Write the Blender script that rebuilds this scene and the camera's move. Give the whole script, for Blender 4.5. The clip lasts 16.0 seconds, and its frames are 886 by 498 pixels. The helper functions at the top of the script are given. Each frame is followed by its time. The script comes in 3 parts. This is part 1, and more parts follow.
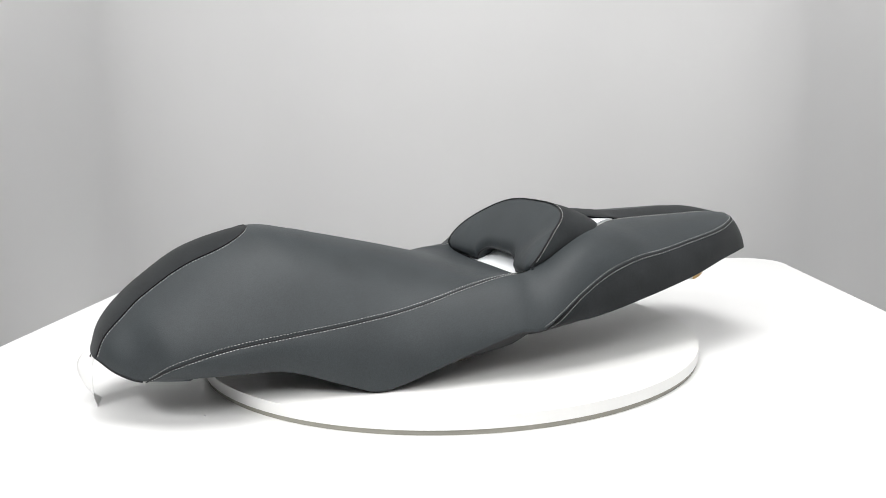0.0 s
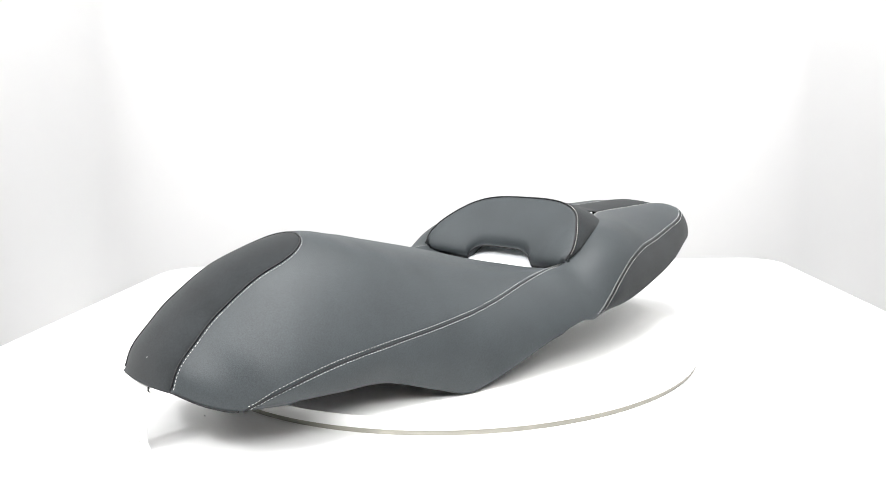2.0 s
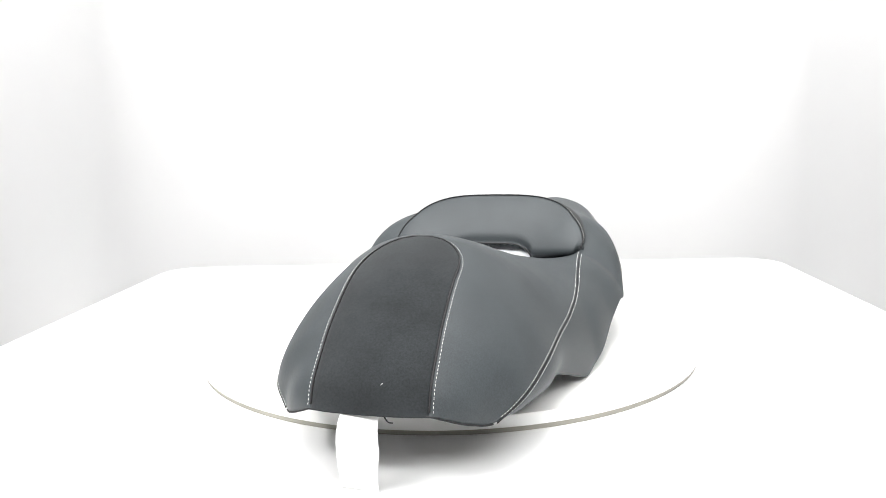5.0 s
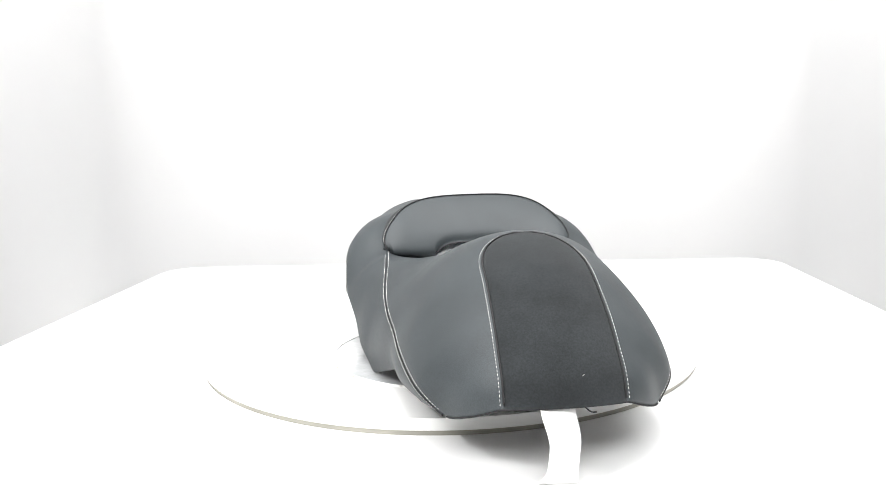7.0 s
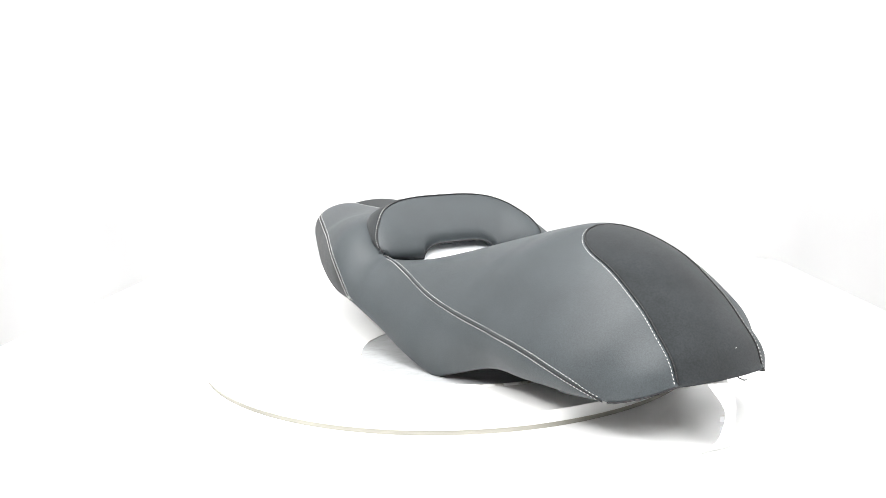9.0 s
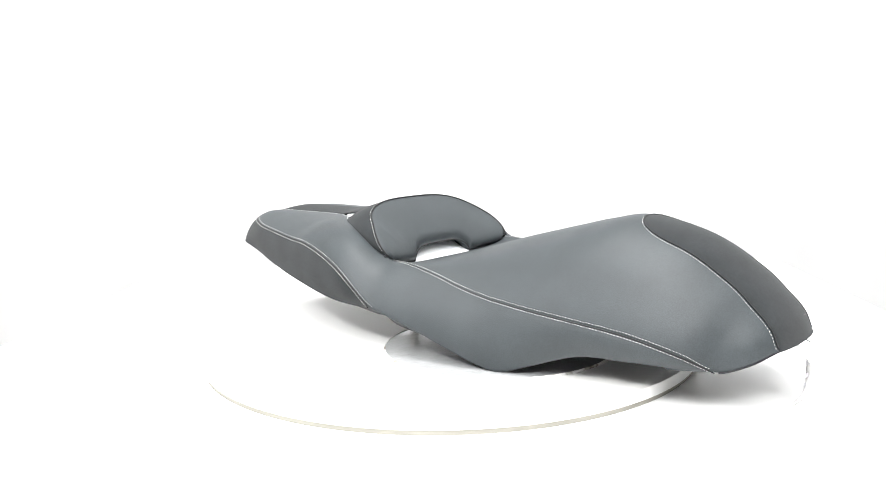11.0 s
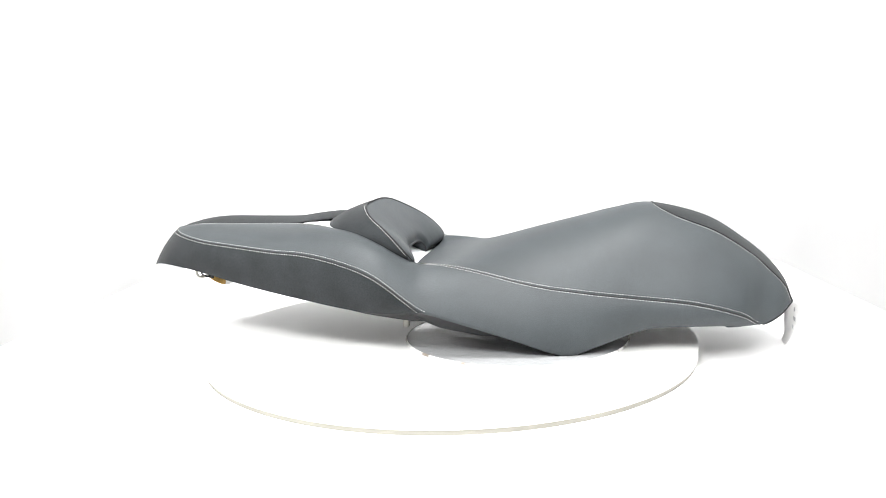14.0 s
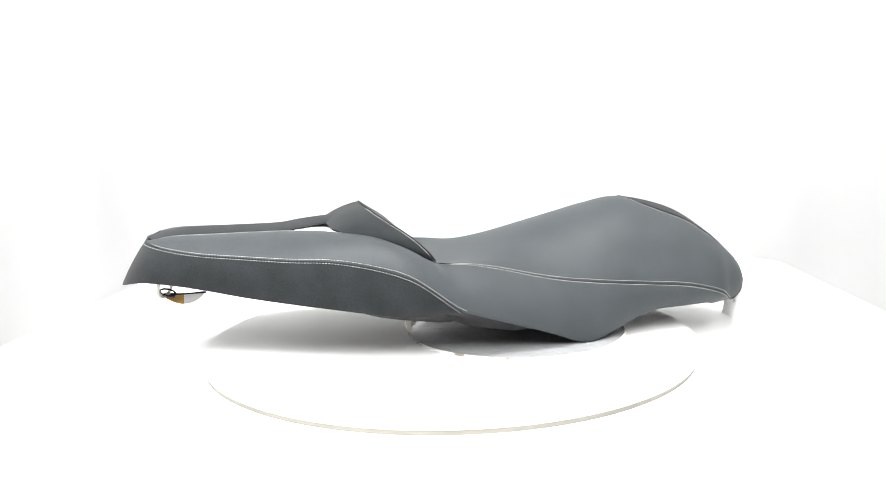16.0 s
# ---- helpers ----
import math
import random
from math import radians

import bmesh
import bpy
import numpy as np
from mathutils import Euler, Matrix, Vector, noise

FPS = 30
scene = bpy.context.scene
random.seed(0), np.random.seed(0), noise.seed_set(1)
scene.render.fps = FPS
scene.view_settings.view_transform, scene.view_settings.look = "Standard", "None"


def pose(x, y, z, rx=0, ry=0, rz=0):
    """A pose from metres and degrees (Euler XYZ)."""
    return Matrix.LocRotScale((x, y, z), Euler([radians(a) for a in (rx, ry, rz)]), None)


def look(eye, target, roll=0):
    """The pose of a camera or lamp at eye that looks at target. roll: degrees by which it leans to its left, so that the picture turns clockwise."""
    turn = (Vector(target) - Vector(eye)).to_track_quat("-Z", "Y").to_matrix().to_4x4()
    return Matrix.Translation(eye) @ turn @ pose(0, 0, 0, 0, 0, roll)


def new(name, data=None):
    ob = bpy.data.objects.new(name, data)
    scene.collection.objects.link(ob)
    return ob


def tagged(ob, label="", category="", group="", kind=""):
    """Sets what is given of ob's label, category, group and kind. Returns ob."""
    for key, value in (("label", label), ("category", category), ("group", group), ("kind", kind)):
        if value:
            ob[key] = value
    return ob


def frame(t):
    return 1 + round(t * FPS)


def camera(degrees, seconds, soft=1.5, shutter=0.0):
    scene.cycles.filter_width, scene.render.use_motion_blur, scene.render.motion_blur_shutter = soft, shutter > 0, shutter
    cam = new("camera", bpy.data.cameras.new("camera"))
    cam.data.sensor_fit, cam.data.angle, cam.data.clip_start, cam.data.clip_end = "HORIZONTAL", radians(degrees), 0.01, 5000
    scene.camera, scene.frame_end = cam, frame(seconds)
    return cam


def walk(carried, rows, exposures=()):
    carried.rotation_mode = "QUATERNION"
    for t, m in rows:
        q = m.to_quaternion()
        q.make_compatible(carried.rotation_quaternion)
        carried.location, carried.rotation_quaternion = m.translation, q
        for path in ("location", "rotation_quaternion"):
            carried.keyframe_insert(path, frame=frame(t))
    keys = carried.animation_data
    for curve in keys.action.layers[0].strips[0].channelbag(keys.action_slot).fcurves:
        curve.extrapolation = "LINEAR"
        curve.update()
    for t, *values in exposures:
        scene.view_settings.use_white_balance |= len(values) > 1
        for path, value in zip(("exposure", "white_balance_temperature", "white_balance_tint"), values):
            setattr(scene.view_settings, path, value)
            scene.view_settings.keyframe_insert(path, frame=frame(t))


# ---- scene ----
# Camera: a fixed tripod before a photo table.
cam = camera(57.66, 16.0, soft=0.8)
EYE = pose(0, -0.9899, 0.2762, 0, 0, 0.332) @ pose(0, 0, 0, 90 - 8.727) @ pose(0, 0, 0, 0, 0, -1.554)
walk(cam, [(0.0, EYE), (16.0, EYE)],
     exposures=[(0.0, -1.28), (0.4, -1.08), (0.7, -0.68), (1.0, -0.40), (1.4, -0.32), (7.0, -0.34), (9.0, -0.04), (12.5, 0.02), (16.0, -0.08)])

# Light: a white booth under one large soft lamp, a little before the table.
world = bpy.data.worlds.new("world")
scene.world = world
world.use_nodes = True
world.node_tree.nodes["Background"].inputs[0].default_value = (1, 1, 1, 1)
world.node_tree.nodes["Background"].inputs[1].default_value = 0.15


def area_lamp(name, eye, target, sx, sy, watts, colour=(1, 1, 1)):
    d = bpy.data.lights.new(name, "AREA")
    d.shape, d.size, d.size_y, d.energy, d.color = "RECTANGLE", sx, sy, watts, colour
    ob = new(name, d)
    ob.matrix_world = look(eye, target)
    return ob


area_lamp("ceiling_softbox_lamp", (0.0, -0.28, 2.45), (0, 0.05, 0), 1.25, 1.25, 118, (1.0, 0.995, 0.99))
area_lamp("front_softbox_lamp", (0.0, -2.2, 2.0), (0, 0.4, 0.1), 2.8, 1.0, 136, (1.0, 0.995, 0.99))
area_lamp("side_softbox_lamp", (-1.18, -1.22, 1.55), (0, 0, 0.08), 0.22, 0.22, 32, (1.0, 0.995, 0.99))
# unseen fill lamps, added low behind and beside the table to brighten the backdrop
area_lamp("backdrop_fill", (0.0, 0.95, -0.60), (0, 1.95, 0.10), 1.5, 0.25, 15, (1.0, 0.995, 0.99))
area_lamp("backdrop_fill", (-0.80, 0.45, -0.60), (-1.02, 0.75, 0.0), 0.2, 1.0, 4.5, (1.0, 0.995, 0.99))
area_lamp("backdrop_fill", (0.84, 0.45, -0.60), (1.10, 0.75, 0.0), 0.2, 1.0, 2.5, (1.0, 0.995, 0.99))


# ---- materials ----
def shader(name, colour, rough, metal=0.0):
    m = bpy.data.materials.new(name)
    m.use_nodes = True
    nt = m.node_tree
    b = nt.nodes["Principled BSDF"]
    b.inputs["Base Color"].default_value = (*colour, 1)
    b.inputs["Roughness"].default_value = rough
    b.inputs["Metallic"].default_value = metal
    return m, nt, b


def mottle(nt, b, colour, scale, amount, detail=4.0):
    """Vary the base colour by a soft noise in object space."""
    tc = nt.nodes.new("ShaderNodeTexCoord")
    n = nt.nodes.new("ShaderNodeTexNoise")
    n.inputs["Scale"].default_value, n.inputs["Detail"].default_value = scale, detail
    r = nt.nodes.new("ShaderNodeValToRGB")
    r.color_ramp.elements[0].position, r.color_ramp.elements[1].position = 0.3, 0.7
    r.color_ramp.elements[0].color = (*[c * (1 - amount) for c in colour], 1)
    r.color_ramp.elements[1].color = (*[min(1, c * (1 + amount)) for c in colour], 1)
    nt.links.new(tc.outputs["Object"], n.inputs["Vector"])
    nt.links.new(n.outputs["Fac"], r.inputs["Fac"])
    nt.links.new(r.outputs["Color"], b.inputs["Base Color"])
    return tc, r


def relief(nt, b, tc, kind, scale, strength, distance):
    if kind == "cells":
        n = nt.nodes.new("ShaderNodeTexVoronoi")
        n.inputs["Scale"].default_value = scale
        out = n.outputs["Distance"]
    else:
        n = nt.nodes.new("ShaderNodeTexNoise")
        n.inputs["Scale"].default_value, n.inputs["Detail"].default_value = scale, 5
        out = n.outputs["Fac"]
    nt.links.new(tc.outputs["Object"], n.inputs["Vector"])
    bump = nt.nodes.new("ShaderNodeBump")
    bump.inputs["Strength"].default_value, bump.inputs["Distance"].default_value = strength, distance
    nt.links.new(out, bump.inputs["Height"])
    if b.inputs["Normal"].links:
        nt.links.new(b.inputs["Normal"].links[0].from_socket, bump.inputs["Normal"])
    nt.links.new(bump.outputs["Normal"], b.inputs["Normal"])


def speckle(nt, b, tc, ramp, scale, amount):
    """Fine light and dark grain over the mottled colour."""
    n = nt.nodes.new("ShaderNodeTexNoise")
    n.inputs["Scale"].default_value, n.inputs["Detail"].default_value = scale, 2
    r = nt.nodes.new("ShaderNodeMapRange")
    r.inputs["From Min"].default_value, r.inputs["From Max"].default_value = 0.3, 0.7
    r.inputs["To Min"].default_value, r.inputs["To Max"].default_value = 1 - amount, 1 + amount
    mix = nt.nodes.new("ShaderNodeVectorMath")
    mix.operation = "SCALE"
    nt.links.new(tc.outputs["Object"], n.inputs["Vector"])
    nt.links.new(n.outputs["Fac"], r.inputs["Value"])
    nt.links.new(ramp.outputs["Color"], mix.inputs[0])
    nt.links.new(r.outputs["Result"], mix.inputs["Scale"])
    nt.links.new(mix.outputs["Vector"], b.inputs["Base Color"])


def make_leather():
    col = (0.0305, 0.0362, 0.0394)
    m, nt, b = shader("grained_leather", col, 0.54)
    b.inputs["Specular IOR Level"].default_value = 0.34
    tc, ramp = mottle(nt, b, col, 22, 0.10)
    speckle(nt, b, tc, ramp, 850, 0.17)
    relief(nt, b, tc, "noise", 9, 0.03, 0.01)
    relief(nt, b, tc, "cells", 1100, 0.20, 0.0005)
    return m


def make_suede():
    col = (0.0160, 0.0182, 0.0196)
    m, nt, b = shader("suede", col, 0.95)
    b.inputs["Specular IOR Level"].default_value = 0.12
    b.inputs["Sheen Weight"].default_value = 0.07
    b.inputs["Sheen Roughness"].default_value = 0.6
    tc, ramp = mottle(nt, b, col, 30, 0.20, 8)
    speckle(nt, b, tc, ramp, 600, 0.18)
    relief(nt, b, tc, "noise", 1400, 0.3, 0.0004)
    return m


def make_plain(name, col, rough, metal=0.0, amount=0.05, scale=12, bump=0.0):
    m, nt, b = shader(name, col, rough, metal)
    tc, _ = mottle(nt, b, col, scale, amount)
    if bump:
        relief(nt, b, tc, "noise", 260, bump, 0.0005)
    return m


LEATHER = make_leather()
SUEDE = make_suede()
PIPING = make_plain("black_piping", (0.007, 0.007, 0.008), 0.8, amount=0.2, scale=80)
THREAD = make_plain("white_thread", (0.54, 0.54, 0.525), 0.7, amount=0.1, scale=400)
PAN = make_plain("black_plastic", (0.012, 0.012, 0.013), 0.5, amount=0.2, scale=30, bump=0.1)
PLATE = make_plain("brushed_silver", (0.82, 0.84, 0.86), 0.42, amount=0.04)
STEEL = make_plain("zinc_wire", (0.60, 0.58, 0.53), 0.45, 0.3)
BRASS = make_plain("brown_tape", (0.42, 0.26, 0.08), 0.35, amount=0.35, scale=60)
PAPER = make_plain("white_paper", (0.88, 0.88, 0.87), 0.7, amount=0.02, bump=0.15)
INK = make_plain("grey_ink", (0.58, 0.58, 0.60), 0.8)
TABLE = make_plain("white_laminate", (0.80, 0.80, 0.795), 0.32, amount=0.015, scale=4)
DISC = make_plain("white_board", (0.80, 0.80, 0.785), 0.38, amount=0.02, scale=8)
DISC_EDGE = make_plain("disc_foot", (0.30, 0.29, 0.25), 0.6, amount=0.1)


def make_dirt():
    """White edge with patches of brown dirt."""
    m, nt, b = shader("worn_rim", (0.6, 0.6, 0.58), 0.7)
    tc, ramp = mottle(nt, b, (0.6, 0.6, 0.58), 45, 0.1, 8)
    ramp.color_ramp.elements[0].position, ramp.color_ramp.elements[1].position = 0.40, 0.50
    ramp.color_ramp.elements[0].color = (0.20, 0.17, 0.14, 1)
    ramp.color_ramp.elements[1].color = (0.66, 0.66, 0.64, 1)
    return m


DIRT = make_dirt()
WALL = make_plain("white_wall", (0.62, 0.62, 0.62), 0.9, amount=0.015, scale=2)


def make_film():
    """A pale grey plate under creased clear film."""
    col = (0.38, 0.39, 0.395)
    m, nt, b = shader("creased_film", col, 0.22)
    tc, _ = mottle(nt, b, col, 8, 0.02)
    b.inputs["Coat Weight"].default_value = 1.0
    b.inputs["Coat Roughness"].default_value = 0.08
    relief(nt, b, tc, "noise", 34, 0.45, 0.006)
    return m


FILM = make_film()
ROOM = make_plain("grey_room_shell", (0.32, 0.32, 0.32), 0.9, amount=0.03, scale=2)


# ---- building helpers ----
def smooth(me):
    for p in me.polygons:
        p.use_smooth = True


def mesh(name, verts, faces, material, parent=None, label="", round_off=True):
    me = bpy.data.meshes.new(name)
    me.from_pydata([tuple(v) for v in verts], [], faces)
    me.update()
    bm = bmesh.new()
    bm.from_mesh(me)
    bmesh.ops.remove_doubles(bm, verts=bm.verts, dist=1e-6)
    bmesh.ops.recalc_face_normals(bm, faces=bm.faces)
    bm.to_mesh(me)
    bm.free()
    if round_off:
        smooth(me)
    me.materials.append(material)
    ob = new(name, me)
    ob.parent = parent
    if label:
        tagged(ob, label)
    return ob


def spline(knots, n):
    """n points of a Catmull-Rom curve through the knots, even in the knots' own count."""
    k = np.array(knots, float)
    k = np.vstack([2 * k[0] - k[1], k, 2 * k[-1] - k[-2]])
    u = np.linspace(0, len(k) - 3, n)
    i = np.clip(u.astype(int), 0, len(k) - 4)
    w = (u - i)[:, None]
    a, b, c, d = k[i], k[i + 1], k[i + 2], k[i + 3]
    return 0.5 * (2 * b + (c - a) * w + (2 * a - 5 * b + 4 * c - d) * w ** 2 + (3 * b - 3 * c + d - a) * w ** 3)


def even(curve, step):
    """Points at even steps of length along a polyline."""
    d = np.concatenate([[0], np.cumsum(np.linalg.norm(np.diff(curve, axis=0), axis=1))])
    s = np.arange(0, d[-1], step)
    return np.stack([np.interp(s, d, curve[:, k]) for k in range(3)], 1)


def bezier(p0, p1, p2, p3, v):
    v = v[None, :, None]
    p0, p1, p2, p3 = (p[:, None, :] for p in (p0, p1, p2, p3))
    return p0 * (1 - v) ** 3 + 3 * p1 * v * (1 - v) ** 2 + 3 * p2 * v * v * (1 - v) + p3 * v ** 3


def bulged(a, b, h, v, side=(1, 0, 0.6)):
    """Rows from curve a to curve b, swelling by h away from the straight line, to the outside."""
    t = np.gradient(a + b, axis=0)
    n = np.cross(t, b - a)
    n /= np.linalg.norm(n, axis=1)[:, None] + 1e-9
    n *= np.sign((n * np.array(side)).sum(1))[:, None]
    h = np.broadcast_to(h, len(a))[:, None]
    return bezier(a, a + (b - a) * 0.33 + n * h * 1.33, a + (b - a) * 0.67 + n * h * 1.33, b, v)


def normals(g):
    du, dv = np.gradient(g, axis=0), np.gradient(g, axis=1)
    n = np.cross(du, dv)
    return n / (np.linalg.norm(n, axis=2)[..., None] + 1e-12)


def tuck(g, start, end, out, depth=0.0009, width=0.0016):
    """Roll the long edges of a panel in, as sewn seams do. start, end: which edge; out: a rough outward way."""
    n = normals(g)
    n *= np.sign((n * np.array(out)).sum(2))[..., None]
    seg = np.linalg.norm(np.diff(g, axis=1), axis=2)
    d0 = np.concatenate([np.zeros((len(g), 1)), np.cumsum(seg, 1)], 1)
    d1 = d0[:, -1:] - d0
    off = np.zeros(d0.shape)
    if start:
        off += np.exp(-(d0 / width) ** 2)
    if end:
        off += np.exp(-(d1 / width) ** 2)
    return g - n * (off * depth)[..., None]


def ends_dense(n, lo=True, hi=True):
    """Parameters 0..1 packed towards the ends, for the rolled seams."""
    v = list(np.linspace(0, 1, n))
    extra = [0.006, 0.013, 0.022, 0.034, 0.05]
    if lo:
        v += extra
    if hi:
        v += [1 - e for e in extra]
    return np.array(sorted(set(np.round(v, 5))))


def grid_faces(n, m, base=0):
    return [(base + i * m + j, base + (i + 1) * m + j, base + (i + 1) * m + j + 1, base + i * m + j + 1)
            for i in range(n - 1) for j in range(m - 1)]


MIRROR = np.array([-1.0, 1.0, 1.0])


def panel(name, g, material, parent, both=True, label=""):
    """One half grid, or the grid and its mirror image joined in one panel."""
    n, m, _ = g.shape
    v = list(g.reshape(-1, 3))
    f = grid_faces(n, m)
    if both:
        v += list((g * MIRROR).reshape(-1, 3))
        f += grid_faces(n, m, n * m)
    return mesh(name, v, f, material, parent, label)


def tube(name, pts, radius, material, parent, label="", sides=8, closed=False):
    pts = np.array(pts, float)
    t = np.gradient(pts, axis=0)
    t /= np.linalg.norm(t, axis=1)[:, None] + 1e-12
    up = np.array([0.13, 0.21, 0.97])
    a = np.cross(t, up)
    a /= np.linalg.norm(a, axis=1)[:, None] + 1e-12
    b = np.cross(t, a)
    r = np.broadcast_to(radius, len(pts))
    v, f = [], []
    for i, p in enumerate(pts):
        for k in range(sides):
            w = 2 * math.pi * k / sides
            v.append(p + r[i] * (a[i] * math.cos(w) + b[i] * math.sin(w)))
    n = len(pts)
    for i in range(n - 1):
        for k in range(sides):
            f.append((i * sides + k, i * sides + (k + 1) % sides, (i + 1) * sides + (k + 1) % sides, (i + 1) * sides + k))
    f += [tuple(range(sides)), tuple(range((n - 1) * sides, n * sides))]
    return mesh(name, v, f, material, parent, label)


def offset_row(g, dist, at_end, out, lift):
    """The line on a panel at a distance from one of its long edges, with the panel's normals."""
    n = normals(g)
    n *= np.sign((n * np.array(out)).sum(2))[..., None]
    rows, ns = [], []
    for i in range(len(g)):
        r, nn = (g[i][::-1], n[i][::-1]) if at_end else (g[i], n[i])
        d = np.concatenate([[0], np.cumsum(np.linalg.norm(np.diff(r, axis=0), axis=1))])
        if d[-1] < dist * 1.15:
            continue
        rows.append([np.interp(dist, d, r[:, k]) for k in range(3)])
        ns.append([np.interp(dist, d, nn[:, k]) for k in range(3)])
    rows, ns = np.array(rows), np.array(ns)
    return rows + ns * lift, ns


def stitches(name, rows, ns, parent, sides=(1, -1), pitch=0.0033, length=0.0025, width=0.00060):
    """White thread stitches, little rounded bars that sink into the cover at both ends."""
    d = np.concatenate([[0], np.cumsum(np.linalg.norm(np.diff(rows, axis=0), axis=1))])
    v, f = [], []
    rng = random.Random(7)
    for s in np.arange(pitch * 0.4, d[-1] - length * 0.6, pitch):
        s += rng.uniform(-0.00015, 0.00015)
        ln = length * rng.uniform(0.92, 1.06)
        p = [np.array([np.interp(q, d, rows[:, k]) for k in range(3)]) for q in (s, s + ln / 2, s + ln)]
        n = np.array([np.interp(s + ln / 2, d, ns[:, k]) for k in range(3)])
        t = p[2] - p[0]
        t /= np.linalg.norm(t) + 1e-12
        w = np.cross(n, t) * width / 2
        w += t * rng.uniform(-0.00012, 0.00012)
        base = len(v)
        for k, (lift, wide) in enumerate(((-0.0003, 0.7), (0.0004, 1.0), (-0.0003, 0.7))):
            for e in (-1, -0.5, 0.5, 1):
                q = p[k] + w * e * wide + n * (lift if abs(e) < 0.8 else lift - 0.0006)
                v.append(q)
        for k in range(2):
            for e in range(3):
                f.append((base + k * 4 + e, base + k * 4 + e + 1, base + (k + 1) * 4 + e + 1, base + (k + 1) * 4 + e))
        f += [(base, base + 4, base + 8, base + 11, base + 7, base + 3)]
    for side in sides:
        k = np.array([side, 1.0, 1.0])
        tagged(mesh(name, [q * k for q in v], f, THREAD, parent, "white thread stitching"), kind="stuff")


def ring_solid(name, outline, z0, z1, material, parent=None, bevel=0.001, label=""):
    """A solid plate with a given plan outline, its upper and lower edges eased."""
    bm = bmesh.new()
    lo = [bm.verts.new((x, y, z0)) for x, y in outline]
    hi = [bm.verts.new((x, y, z1)) for x, y in outline]
    n = len(outline)
    bm.faces.new(hi)
    bm.faces.new(lo[::-1])
    for i in range(n):
        bm.faces.new((lo[i], lo[(i + 1) % n], hi[(i + 1) % n], hi[i]))
    rims = [e for e in bm.edges if abs(e.verts[0].co.z - e.verts[1].co.z) < 1e-6]
    if bevel:
        bmesh.ops.bevel(bm, geom=rims, offset=bevel, segments=2, affect="EDGES")
    bmesh.ops.recalc_face_normals(bm, faces=bm.faces)
    me = bpy.data.meshes.new(name)
    bm.to_mesh(me)
    bm.free()
    me.materials.append(material)
    ob = new(name, me)
    ob.parent = parent
    if label:
        tagged(ob, label)
    return ob


def circle(r, n=160, cx=0.0, cy=0.0):
    return [(cx + r * math.cos(2 * math.pi * k / n), cy + r * math.sin(2 * math.pi * k / n)) for k in range(n)]


def rounded_rect(x0, x1, y0, y1, r, n=12):
    pts = []
    for cx, cy, a in ((x1 - r, y1 - r, 0), (x0 + r, y1 - r, 90), (x0 + r, y0 + r, 180), (x1 - r, y0 + r, 270)):
        for k in range(n + 1):
            w = radians(a + 90 * k / n)
            pts.append((cx + r * math.cos(w), cy + r * math.sin(w)))
    return pts


# ---- the booth ----
def booth():
    tz = -0.74
    # back and side walls in one bent sheet with round corners, open towards the room
    x0, x1, yb, r, th = -1.02, 1.10, 1.95, 0.5, 0.03
    line = [(x0, -0.6)]
    for k in range(25):
        a = radians(180 - 90 * k / 24)
        line.append((x0 + r + r * math.cos(a), yb - r + r * math.sin(a)))
    for k in range(25):
        a = radians(90 - 90 * k / 24)
        line.append((x1 - r + r * math.cos(a), yb - r + r * math.sin(a)))
    line.append((x1, -0.6))
    cx, cy = 0.0, 0.4
    outer = []
    for x, y in line:
        w = Vector((x - cx, y - cy)).normalized() * th
        outer.append((x + w.x, y + w.y))
    ring_solid("wall_booth", line + outer[::-1], tz, 2.7, WALL, bevel=0)
    # unseen room shell added round the booth, grey to keep bounce light low
    for name, pts in (("wall_left", [(-2.4, -3.0), (-2.3, -3.0), (-2.3, 2.4), (-2.4, 2.4)]),
                      ("wall_right", [(2.3, -3.0), (2.4, -3.0), (2.4, 2.4), (2.3, 2.4)]),
                      ("wall_south", [(-2.3, -3.0), (2.3, -3.0), (2.3, -2.9), (-2.3, -2.9)]),
                      ("wall_north", [(-2.3, 2.3), (2.3, 2.3), (2.3, 2.4), (-2.3, 2.4)])):
        tagged(ring_solid(name, pts, tz, 2.7, ROOM, bevel=0), "unseen plain grey room wall", "wall", kind="structure")
    tagged(ring_solid("floor", [(-2.4, -3), (2.4, -3), (2.4, 2.4), (-2.4, 2.4)], tz - 0.1, tz, ROOM, bevel=0),
           "unseen plain grey room floor", "floor", kind="structure")
    tagged(ring_solid("ceiling", [(-2.4, -3), (2.4, -3), (2.4, 2.4), (-2.4, 2.4)], 2.7, 2.8, ROOM, bevel=0),
           "unseen plain grey room ceiling", "ceiling", kind="structure")
    w = bpy.data.objects["wall_booth"]
    tagged(w, "seamless white backdrop wall with rounded corners", "wall", kind="structure")
    for p in w.data.polygons:
        p.use_smooth = abs(p.normal.z) < 0.1


def table():
    top = tagged(new("table"), "white laminate table with rounded corners", "table")
    top.matrix_world = pose(0, 0, 0, 0, 0, -3.14)
    ring_solid("tabletop", rounded_rect(-0.602, 0.608, -0.62, 0.622, 0.07), -0.03, 0.0, TABLE, top, bevel=0.003)
    for x in (-0.52, 0.53):
        for y in (-0.54, 0.54):
            ring_solid("leg", rounded_rect(x - 0.025, x + 0.025, y - 0.025, y + 0.025, 0.006, 3), -0.74, -0.03, TABLE, top, bevel=0)


